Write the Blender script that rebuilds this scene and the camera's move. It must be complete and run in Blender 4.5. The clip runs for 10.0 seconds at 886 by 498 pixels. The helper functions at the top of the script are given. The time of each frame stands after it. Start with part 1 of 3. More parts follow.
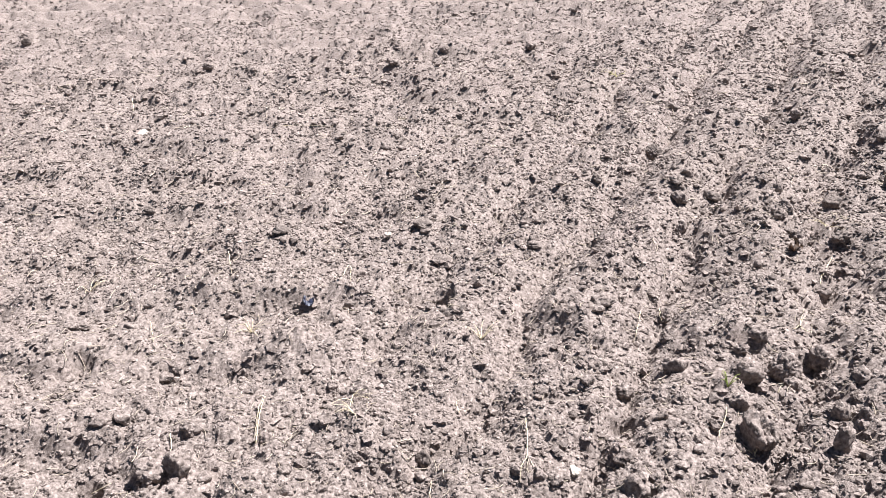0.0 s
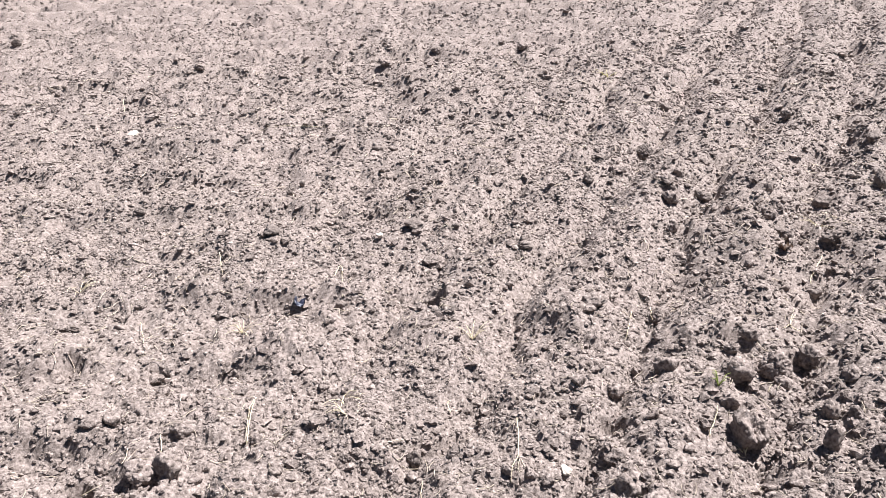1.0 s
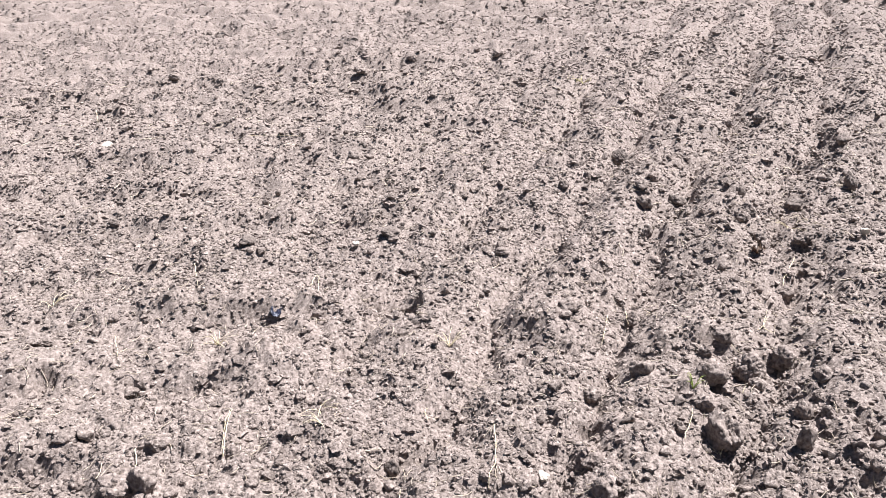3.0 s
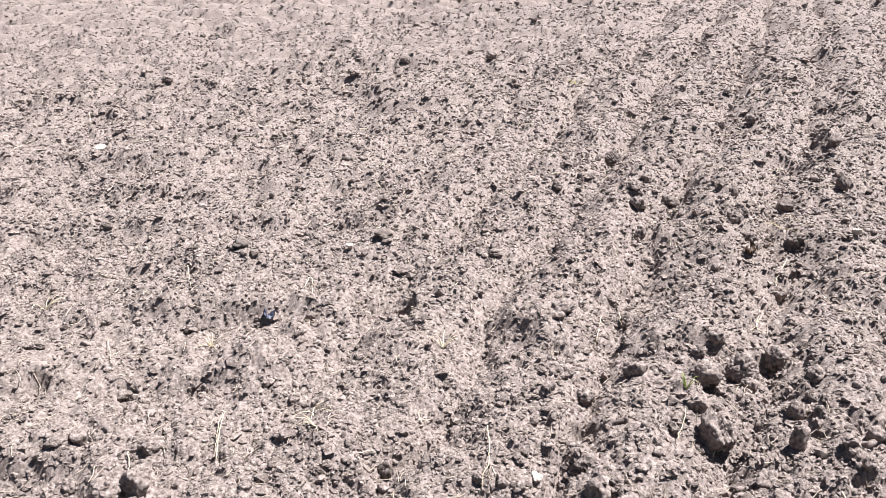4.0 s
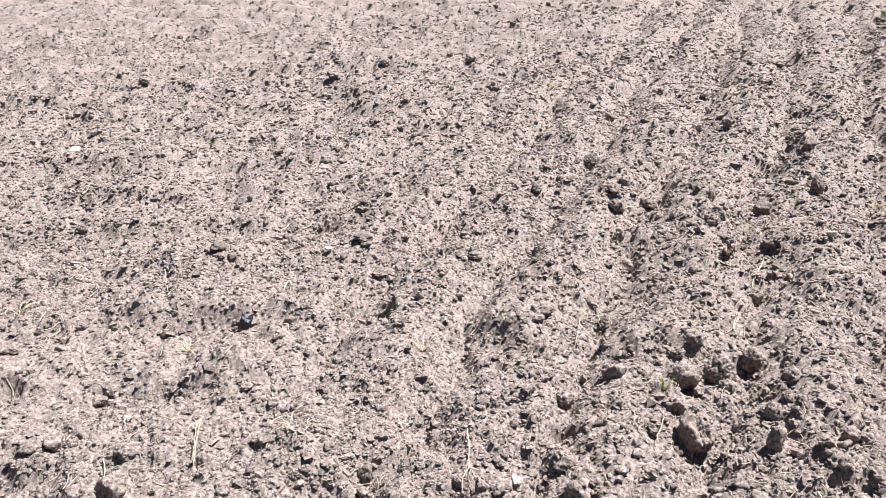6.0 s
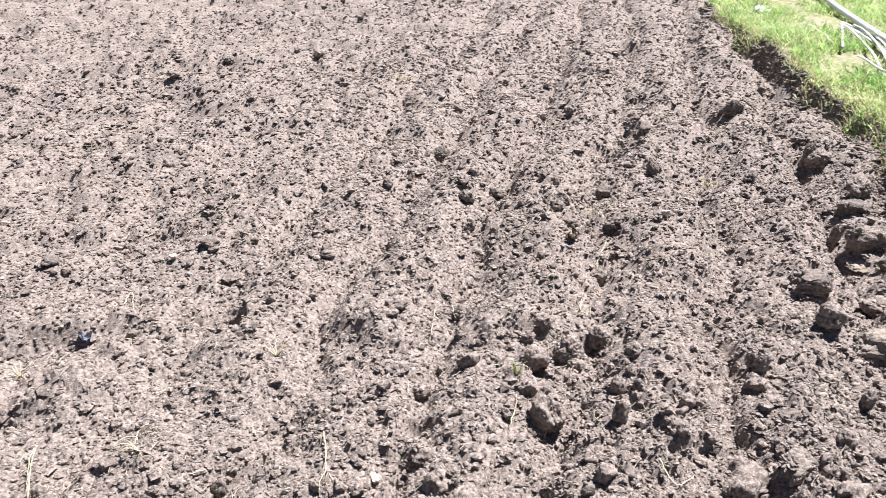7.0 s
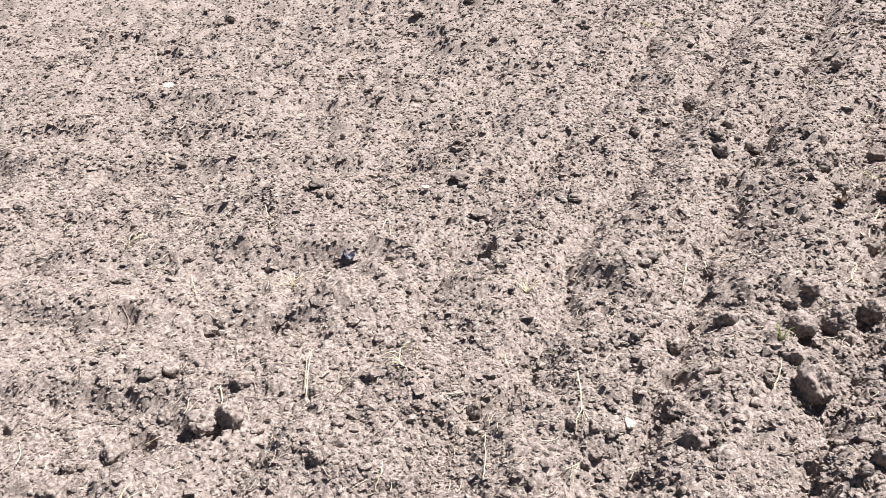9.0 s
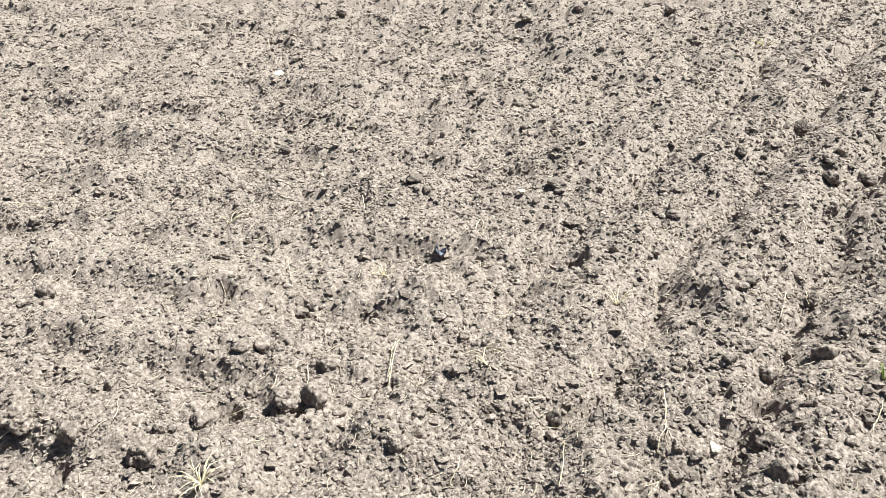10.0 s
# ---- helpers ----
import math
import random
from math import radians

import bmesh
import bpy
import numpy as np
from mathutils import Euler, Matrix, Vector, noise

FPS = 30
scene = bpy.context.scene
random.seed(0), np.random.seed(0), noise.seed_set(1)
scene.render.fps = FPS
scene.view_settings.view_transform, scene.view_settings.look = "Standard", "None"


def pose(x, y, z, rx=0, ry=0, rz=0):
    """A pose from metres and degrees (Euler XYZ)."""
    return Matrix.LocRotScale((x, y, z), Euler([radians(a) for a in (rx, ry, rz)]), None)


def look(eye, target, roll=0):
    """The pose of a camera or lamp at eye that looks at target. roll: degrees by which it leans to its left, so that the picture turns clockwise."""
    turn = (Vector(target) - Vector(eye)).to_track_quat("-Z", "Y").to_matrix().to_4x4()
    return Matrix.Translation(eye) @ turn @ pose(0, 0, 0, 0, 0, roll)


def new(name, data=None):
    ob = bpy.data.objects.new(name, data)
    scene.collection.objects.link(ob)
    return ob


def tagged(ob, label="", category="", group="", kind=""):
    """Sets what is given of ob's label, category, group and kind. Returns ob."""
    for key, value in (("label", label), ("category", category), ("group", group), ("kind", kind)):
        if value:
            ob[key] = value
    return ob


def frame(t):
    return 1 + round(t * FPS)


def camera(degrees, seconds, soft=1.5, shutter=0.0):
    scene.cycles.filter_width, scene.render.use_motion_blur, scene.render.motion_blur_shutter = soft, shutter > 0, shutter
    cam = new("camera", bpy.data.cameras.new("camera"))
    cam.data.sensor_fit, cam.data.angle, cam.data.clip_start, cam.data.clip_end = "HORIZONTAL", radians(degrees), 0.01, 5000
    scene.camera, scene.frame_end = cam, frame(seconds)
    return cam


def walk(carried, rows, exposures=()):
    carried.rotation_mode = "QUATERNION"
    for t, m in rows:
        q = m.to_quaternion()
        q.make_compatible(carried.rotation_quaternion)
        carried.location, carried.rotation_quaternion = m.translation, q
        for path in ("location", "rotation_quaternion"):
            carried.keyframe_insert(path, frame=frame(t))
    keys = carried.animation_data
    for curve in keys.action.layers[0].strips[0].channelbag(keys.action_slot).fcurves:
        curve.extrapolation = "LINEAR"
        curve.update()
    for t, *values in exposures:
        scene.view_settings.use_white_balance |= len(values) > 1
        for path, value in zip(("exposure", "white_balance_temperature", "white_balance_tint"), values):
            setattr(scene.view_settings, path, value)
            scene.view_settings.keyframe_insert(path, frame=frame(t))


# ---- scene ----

# ---- camera ----
cam = camera(58.3, 10.0, soft=0.45, shutter=0.12)
PATH = [
    (0, (0.0, 0.0, 1.497), (-0.057, 1.774, 0.575), -3.6),
    (0.5, (0.002, -0.001, 1.494), (-0.05, 1.773, 0.571), -3.6),
    (1, (0.007, 0.0, 1.494), (-0.033, 1.775, 0.573), -3.5),
    (1.5, (0.011, 0.002, 1.497), (-0.011, 1.777, 0.576), -3.4),
    (2, (0.017, 0.005, 1.495), (0.007, 1.783, 0.579), -3.5),
    (2.5, (0.02, 0.001, 1.497), (0.02, 1.781, 0.586), -3.6),
    (4, (0.03, -0.003, 1.496), (0.052, 1.78, 0.591), -3.6),
    (4.5, (0.03, -0.002, 1.496), (0.052, 1.783, 0.594), -3.7),
    (5, (0.027, -0.005, 1.5), (0.055, 1.782, 0.603), -3.5),
    (6.3, (0.032, 0.002, 1.495), (0.158, 1.781, 0.588), -2.4),
    (6.5, (0.034, 0.001, 1.496), (0.229, 1.771, 0.584), -2.1),
    (7, (0.095, 0.01, 1.488), (0.493, 1.738, 0.563), -1.6),
    (7.5, (0.127, 0.007, 1.485), (0.722, 1.667, 0.541), -1.2),
    (8, (0.066, 0.021, 1.486), (0.612, 1.672, 0.499), -1.5),
    (8.5, (-0.043, 0.036, 1.48), (0.181, 1.742, 0.46), -3.1),
    (9, (-0.113, 0.023, 1.478), (-0.203, 1.743, 0.461), -4.2),
    (9.5, (-0.141, 0.01, 1.472), (-0.379, 1.728, 0.475), -3.5),
    (10, (-0.148, 0.004, 1.469), (-0.442, 1.714, 0.474), -2.4),
]
EXPOSURES = [
    (0.0, 1.64, 6050, 14), (5.0, 1.64, 6050, 14), (7.5, 1.70, 6050, 12), (8.4, 1.64, 6250, 17), (9.2, 1.65, 6200, 9), (10.0, 1.65, 6200, 0),
]
walk(cam, [(t, look(eye, target, roll)) for t, eye, target, roll in PATH], exposures=EXPOSURES)


# ---- world, sun and exposure ----
world = bpy.data.worlds.new("sky")
scene.world = world
world.use_nodes = True
wt = world.node_tree
SUN_HEIGHT, SUN_WAY = radians(60), radians(64)     # height over the horizon; way from +y towards +x
sky = wt.nodes.new("ShaderNodeTexSky")
sky.sky_type, sky.sun_disc = "NISHITA", False
sky.sun_elevation, sky.sun_rotation = SUN_HEIGHT, SUN_WAY
wt.links.new(sky.outputs[0], wt.nodes["Background"].inputs[0])
wt.nodes["Background"].inputs[1].default_value = 0.020
sun = new("sun", bpy.data.lights.new("sun", "SUN"))
sun.data.energy, sun.data.angle, sun.data.color = 4.6, radians(0.6), (1.0, 0.965, 0.92)
sun.matrix_world = look((10 * math.sin(SUN_WAY) * math.cos(SUN_HEIGHT), 10 * math.cos(SUN_WAY) * math.cos(SUN_HEIGHT), 10 * math.sin(SUN_HEIGHT)), (0, 0, 0))


# ---- materials ----
def material(name, stops, scale, rough=0.9, bump=0.3, bump_scale=300.0, bump_distance=0.003, detail=8.0, blotch=None, island=0.0, rand=0.0):
    """A weathered surface: a colour ramp over noise of a size, larger blotches of a second colour, grain in colour and relief."""
    m = bpy.data.materials.new(name)
    m.use_nodes = True
    n, l = m.node_tree.nodes, m.node_tree.links
    p = n["Principled BSDF"]
    p.inputs["Roughness"].default_value = rough
    p.inputs["Specular IOR Level"].default_value = 0.25
    place = n.new("ShaderNodeNewGeometry")
    fine = n.new("ShaderNodeTexNoise")
    fine.inputs["Scale"].default_value, fine.inputs["Detail"].default_value, fine.inputs["Roughness"].default_value = scale, detail, 0.65
    l.new(place.outputs["Position"], fine.inputs["Vector"])
    ramp = n.new("ShaderNodeValToRGB")
    for k, (at, colour) in enumerate(stops):
        e = ramp.color_ramp.elements[k] if k < 2 else ramp.color_ramp.elements.new(at)
        e.position, e.color = at, (*colour, 1)
    l.new(fine.outputs["Fac"], ramp.inputs["Fac"])
    colour = ramp.outputs["Color"]
    if blotch:
        tint, size, amount = blotch
        big = n.new("ShaderNodeTexNoise")
        big.inputs["Scale"].default_value, big.inputs["Detail"].default_value = size, 4.0
        l.new(place.outputs["Position"], big.inputs["Vector"])
        reach = n.new("ShaderNodeMapRange")
        reach.inputs["From Min"].default_value, reach.inputs["From Max"].default_value, reach.inputs["To Max"].default_value = 0.47, 0.68, amount
        l.new(big.outputs["Fac"], reach.inputs["Value"])
        mix = n.new("ShaderNodeMix")
        mix.data_type = "RGBA"

        mix.inputs[7].default_value = (*tint, 1)
        l.new(reach.outputs[0], mix.inputs[0])
        l.new(colour, mix.inputs[6])
        colour = mix.outputs[2]
    if island or rand:
        source = place.outputs["Random Per Island"] if island else n.new("ShaderNodeObjectInfo").outputs["Random"]
        vary = n.new("ShaderNodeMapRange")
        vary.inputs["To Min"].default_value, vary.inputs["To Max"].default_value = 1 - (island or rand), 1 + (island or rand)
        l.new(source, vary.inputs["Value"])
        hsv = n.new("ShaderNodeHueSaturation")
        l.new(vary.outputs[0], hsv.inputs["Value"])
        l.new(colour, hsv.inputs["Color"])
        colour = hsv.outputs["Color"]
    l.new(colour, p.inputs["Base Color"])
    if bump:
        grain = n.new("ShaderNodeTexNoise")
        grain.inputs["Scale"].default_value, grain.inputs["Detail"].default_value, grain.inputs["Roughness"].default_value = bump_scale, 5.0, 0.6
        l.new(place.outputs["Position"], grain.inputs["Vector"])
        b = n.new("ShaderNodeBump")
        b.inputs["Strength"].default_value, b.inputs["Distance"].default_value = bump, bump_distance
        l.new(grain.outputs["Fac"], b.inputs["Height"])
        l.new(b.outputs["Normal"], p.inputs["Normal"])
    return m


SOIL = [(0.33, (0.074, 0.056, 0.047)), (0.67, (0.355, 0.296, 0.260)), (0.50, (0.203, 0.165, 0.143))]
soil = material("dry_tilled_soil", SOIL, 90.0, 0.95, 0.8, 230.0, 0.006, blotch=((0.216, 0.178, 0.142), 1.1, 0.07))
crumb_soil = material("soil_crumbs", SOIL, 90.0, 0.95, 0.9, 240.0, 0.006, island=0.22, blotch=((0.216, 0.178, 0.142), 1.1, 0.07))
clod_soil = material("clod_soil", SOIL, 80.0, 0.95, 0.8, 210.0, 0.006, rand=0.10)
# darker soil: shade painted into clods, moisture and shade into the trench edge
shade_damp_soil = material("shade_damp_soil", [(0.34, (0.078, 0.061, 0.052)), (0.66, (0.255, 0.211, 0.184)), (0.5, (0.160, 0.130, 0.112))], 70.0, 0.9, 0.8, 210.0, 0.006, rand=0.10)
pale_clay = material("pale_clay", [(0.34, (0.115, 0.093, 0.077)), (0.66, (0.330, 0.278, 0.236)), (0.5, (0.220, 0.182, 0.152))], 70.0, 0.9, 0.8, 200.0, 0.006, rand=0.08)
turf_soil = material("turf_soil", [(0.36, (0.105, 0.130, 0.040)), (0.64, (0.300, 0.265, 0.175)), (0.5, (0.190, 0.190, 0.090))], 24.0, 0.95, 0.8, 120.0, 0.006, blotch=((0.33, 0.28, 0.21), 2.2, 0.7))


# ---- the lie of the land ----
TABLE = np.random.default_rng(7).random((1024, 1024))


def lattice(ix, iy, seed):
    """A fixed random number from 0 to 1 for each cell."""
    return TABLE[(iy.astype(np.int64) + seed * 379) & 1023, (ix.astype(np.int64) + seed * 101) & 1023]


def wave(x, y, size, seed):
    """Smooth noise from -1 to 1, of lumps of that size."""
    x, y = x / size, y / size
    ix, iy = np.floor(x), np.floor(y)
    fx, fy = x - ix, y - iy
    fx, fy = fx * fx * fx * (fx * (fx * 6 - 15) + 10), fy * fy * fy * (fy * (fy * 6 - 15) + 10)
    a, b = lattice(ix, iy, seed), lattice(ix + 1, iy, seed)
    c, d = lattice(ix, iy + 1, seed), lattice(ix + 1, iy + 1, seed)
    return 2 * ((a + (b - a) * fx) * (1 - fy) + (c + (d - c) * fx) * fy) - 1


def lumps(x, y, cell, seed, share=0.75):
    """Rounded crumbs, one or none in each cell, as high as their radius and steep at the rim, in cells."""
    gx, gy = np.floor(x / cell), np.floor(y / cell)
    top = np.zeros_like(x)
    for i in (-1, 0, 1):
        for j in (-1, 0, 1):
            kx, ky = gx + i, gy + j
            cx, cy = (kx + lattice(kx, ky, seed)) * cell, (ky + lattice(kx, ky, seed + 1)) * cell
            r = cell * (0.22 + 0.48 * lattice(kx, ky, seed + 2) ** 1.6)
            turn, long = lattice(kx, ky, seed + 3) * 6.28, 0.60 + 0.40 * lattice(kx, ky, seed + 4)
            dx, dy = x - cx, y - cy
            u, v = dx * np.cos(turn) + dy * np.sin(turn), (dy * np.cos(turn) - dx * np.sin(turn)) / long
            dome = np.clip(1 - (u * u + v * v) / (r * r), 0, 1) ** 0.75 * r / cell
            top = np.maximum(top, np.where(lattice(kx, ky, seed + 5) < share, dome, 0))
    return top


def ease(a, b, x):
    t = np.clip((x - a) / (b - a), 0, 1)
    return t * t * (3 - 2 * t)


def field_edge(y):
    """How far to the side the tilled field reaches."""
    x = np.interp(y, (-300, 0.5, 1.84, 2.22, 2.87, 3.59, 4.34, 5.37, 6.5, 7.4, 10, 300), (-120, 2.2, 2.50, 2.62, 2.96, 3.22, 3.46, 3.80, 4.08, 4.75, 6.6, 125))
    return x + 0.08 * wave(y, y * 0, 0.45, 91) + 0.022 * wave(y, y * 0, 0.13, 92)


ROUGH_MEAN = 0.017
DENTS = []        # x, y, radius, depth


def dent(x, y, radius, depth):
    """A pocket in the ground, steepest on its far side; a mound where the depth is negative."""
    DENTS.append((x, y, radius, depth))


dent(-0.093, 2.500, 0.051, 0.084)
dent(-1.300, 2.183, 0.049, 0.078)
dent(-1.003, 2.145, 0.041, 0.069)
dent(-1.071, 1.627, 0.047, 0.069)
dent(0.123, 2.300, 0.031, 0.042)
dent(0.676, 2.326, 0.032, 0.043)
dent(0.818, 1.909, 0.038, 0.074)
dent(0.419, 1.765, 0.052, 0.054)
dent(-0.247, 2.592, 0.039, 0.057)
dent(-1.051, 1.572, 0.039, 0.080)
dent(-1.414, 1.345, 0.037, 0.099)
dent(-0.847, 1.598, 0.035, 0.067)
dent(-2.110, 2.237, 0.087, 0.069)
dent(-0.225, 2.779, 0.039, 0.054)
dent(1.482, 2.798, 0.045, 0.065)
dent(2.644, 3.260, 0.050, 0.100)
dent(1.994, 1.581, 0.084, 0.072)
dent(2.488, 2.110, 0.090, 0.085)
dent(2.005, 2.191, 0.038, 0.100)
dent(1.721, 1.593, 0.059, 0.046)
dent(1.191, 2.420, 0.031, 0.056)
dent(1.055, 3.218, 0.063, 0.055)
dent(2.358, 4.411, 0.090, 0.089)


def land(x, y):
    """The height of the ground, in metres."""
    beyond = x - field_edge(y)
    verge = ease(-0.10, 0.015, beyond)
    wx, wy = x + 0.08 * wave(x, y, 0.5, 1) + 0.02 * wave(x, y, 0.12, 3), y + 0.09 * wave(x, y, 0.75, 2) + 0.02 * wave(x, y, 0.12, 4)
    jx, jy = x + 0.012 * wave(x, y, 0.035, 41) + 0.005 * wave(x, y, 0.013, 45), y + 0.012 * wave(x, y, 0.035, 42) + 0.005 * wave(x, y, 0.013, 46)
    # ridges along the field's side, with a furrow between each two
    v = 0.891 * wx - 0.454 * wy
    along = ease(-1.70, -1.32, v)
    ridge_a = np.abs(np.sin((v + 1.32) / 0.44 * np.pi)) ** 0.8 * 1.2 - 0.3
    # ridges across, with their steep flank towards the near side
    w = wy + 0.10 * wx
    f = np.mod((w - 2.38) / 0.42, 1.0)
    ridge_b = np.where(f < 0.30, ease(0, 0.30, f), 1 - ease(0.30, 1.0, f))
    near = ease(30, 16, np.hypot(x, y))
    z = 0.072 * along * (ridge_a - 0.5) + 0.046 * (1 - along) * (ridge_b - 0.5) * (1.0 + 0.3 * wave(x, y, 0.7, 7))
    calm = 1 - 0.75 * verge
    z = z * near * calm + calm * (0.028 * wave(x, y, 0.42, 11) + 0.026 * wave(x, y, 0.20, 12) + 0.016 * wave(jx, jy, 0.095, 18) + 0.009 * wave(jx, jy, 0.047, 22))
    coarse = np.clip(0.62 + 0.50 * ease(-0.3, 1.3, v + 0.9) + 0.40 * wave(x, y, 0.35, 21), 0.2, 1.5)
    # torn fibres that hang down the flanks
    q = 0.8 * x + 0.6 * y
    z = z + 0.0022 * along * wave((x * 0.6 - y * 0.8) * 0.25, q, 0.014, 31) * np.clip(0.3 + wave(x, y, 0.22, 32), 0, 1)
    folds = 0.020 * np.abs(wave(jx, jy, 0.120, 13)) + 0.010 * coarse * np.abs(wave(jx, jy, 0.062, 14)) + 0.006 * np.abs(wave(jx, jy, 0.034, 19))
    crumbs = coarse * (0.040 * lumps(jx, jy, 0.115, 51, 0.30) + 0.026 * lumps(jx, jy, 0.060, 61, 0.55)) + 0.014 * lumps(jx, jy, 0.032, 71, 0.8)
    rough = folds + crumbs
    big = ease(-0.95, -0.35, beyond) * (1 - ease(-0.14, -0.04, beyond)) * ease(4.8, 3.2, y)
    rough = rough + big * 0.08 * lumps(x + 0.02 * wave(x, y, 0.05, 43), y + 0.02 * wave(x, y, 0.05, 44), 0.24, 81, 0.6)
    z = z + (rough - ROUGH_MEAN) * (1 - 0.8 * verge) * near
    # the trench beside the verge, and the verge a little higher
    z = z - 0.020 * ease(-0.30, -0.12, beyond) * (1 - verge) + (0.050 + 0.065 * ease(6.2, 4.8, y)) * verge
    for px, py, radius, depth in DENTS:
        d = np.hypot(x - px, (y - py) * np.where(y > py, 1.25, 0.8)) / radius
        z = z - 0.58 * depth * (1 - ease(0.45, 1.0, d))
    return z


def steps(edges, step):
    """Grid lines with a spacing that grows with the distance."""
    out, at = [edges[0]], edges[0]
    while at < edges[1]:
        at += step(at)
        out.append(at)
    return out


def sheet_lines():
    """Turns and distances of the ground's grid lines round the field's corner: fine where the field lies open, wide elsewhere."""
    turns = [radians(-52 + 0.15 * k) for k in range(754)] + [radians(61.5 + 0.75 * k) for k in range(340)]
    turns = [a for a in turns if a < radians(307)]
    reach = [0.02 + 0.03 * k for k in range(31)] + steps((0.95, 13.0), lambda r: min(0.045, 0.0018 * (r * r + 2.25)))
    return np.array(turns), np.array(reach + [13.3, 14, 15, 17, 20, 28, 45, 90, 180, 320])


def sheet_mesh(name, verts, faces):
    """A mesh from arrays of corners and of quads or triangles."""
    used = np.unique(faces)
    index = np.zeros(len(verts), np.int64)
    index[used] = np.arange(len(used))
    verts, faces = verts[used], index[faces]
    me = bpy.data.meshes.new(name)
    me.vertices.add(len(verts))
    me.vertices.foreach_set("co", verts.astype(np.float32).ravel())
    k = faces.shape[1]
    me.loops.add(faces.size)
    me.loops.foreach_set("vertex_index", faces.astype(np.int32).ravel())
    me.polygons.add(len(faces))
    me.polygons.foreach_set("loop_start", np.arange(0, faces.size, k, dtype=np.int32))
    me.update(calc_edges=True)
    me.shade_smooth()
    return me


turns, reach = sheet_lines()
gt, gr = np.meshgrid(turns, reach)
gx, gy = gr.ravel() * np.sin(gt.ravel()), gr.ravel() * np.cos(gt.ravel())
corners = np.stack([gx, gy, land(gx, gy)], 1)
ids = np.arange(len(gx)).reshape(len(reach), len(turns))
ids = np.concatenate([ids, ids[:, :1]], 1)
quads = np.stack([ids[:-1, :-1], ids[1:, :-1], ids[1:, 1:], ids[:-1, 1:]], -1).reshape(-1, 4)
quads = np.concatenate([quads, np.array([[ids[0, k], ids[0, k + 1], ids[0, -(k + 2)], ids[0, -(k + 1)]] for k in range(len(turns) // 2)])])
mid = corners[quads].mean(1)
on_verge = mid[:, 0] > field_edge(mid[:, 1]) - 0.015
field = tagged(new("ground", sheet_mesh("ground", corners, quads[~on_verge])), "dry grey-brown tilled soil with low ridges, crumbs and pockets", "ground", kind="structure")
field.data.materials.append(soil)
verge = tagged(new("ground_verge", sheet_mesh("ground_verge", corners, quads[on_verge])), "raised verge of sparse turf and pale trodden soil", "verge", kind="structure")
verge.data.materials.append(turf_soil)


# ---- crumbs strewn over the field ----
def ball(level):
    if level == 0:
        v = np.array([(1, 0, 0), (-1, 0, 0), (0, 1, 0), (0, -1, 0), (0, 0, 1), (0, 0, -1)], float)
        return v, np.array([(0, 2, 4), (2, 1, 4), (1, 3, 4), (3, 0, 4), (2, 0, 5), (1, 2, 5), (3, 1, 5), (0, 3, 5)])
    bm = bmesh.new()
    bmesh.ops.create_icosphere(bm, subdivisions=level, radius=1.0)
    v = np.array([tuple(a.co) for a in bm.verts])
    f = np.array([[a.index for a in face.verts] for face in bm.faces])
    bm.free()
    return v, f


def strew(name, count, level, radii, reach, power, seed, label, side=0.0, flat=True, mat=crumb_soil, strip=None, patch=None):
    """Many crumbs in one mesh, half sunk into the ground; denser on the near part of the field."""
    rng = np.random.default_rng(seed)
    y = reach[0] * (reach[1] / reach[0]) ** rng.random(count * 2)
    x = -(1.0 * y + 0.30) + rng.random(count * 2) * (1.0 * y + 0.30 + np.minimum(field_edge(y), 1.5 * y + 0.3))
    if strip:
        x = field_edge(y) + strip[0] + rng.random(count * 2) * (strip[1] - strip[0])
    if patch:
        x, y = rng.uniform(*patch[0], count * 2), rng.uniform(*patch[1], count * 2)
    keep = (x < field_edge(y) - 0.01) & (rng.random(count * 2) < 0.55 + 0.30 * wave(x, y, 0.3, seed) + 0.25 * wave(x, y, 0.11, seed + 1) + side * np.maximum(x, -0.2))
    x, y = x[keep][:count], y[keep][:count]
    n = len(x)
    r = radii[0] * (radii[1] / radii[0]) ** (rng.random(n) ** power) * (0.65 + 0.165 * np.hypot(y, 1.5))
    v, f = ball(level)
    axis = rng.normal(size=(n, 3))
    axis /= np.linalg.norm(axis, axis=1)[:, None]
    ang = rng.random(n) * 6.28
    c, s, o = np.cos(ang), np.sin(ang), 1 - np.cos(ang)
    ax, ay, az = axis.T
    turn = np.stack([c + ax * ax * o, ax * ay * o - az * s, ax * az * o + ay * s, ay * ax * o + az * s, c + ay * ay * o, ay * az * o - ax * s,
                     az * ax * o - ay * s, az * ay * o + ax * s, c + az * az * o], 1).reshape(n, 3, 3)
    shape = v[None] * (1 + 0.30 * rng.normal(size=(n, len(v), 1)).clip(-1.6, 1.6)) * (0.65 + 0.6 * rng.random((n, 1, 3)))
    at = np.einsum("nij,nkj->nki", turn, shape) * r[:, None, None]
    at[:, :, 2] *= 0.62
    at += np.stack([x, y, land(x, y) + 0.12 * r], 1)[:, None]
    faces = (f[None] + (np.arange(n) * len(v))[:, None, None]).reshape(-1, 3)
    ob = tagged(new(name, sheet_mesh(name, at.reshape(-1, 3), faces)), label, "soil crumbs", kind="stuff")
    ob.data.materials.append(mat)
    if flat:
        ob.data.shade_flat()
    return ob


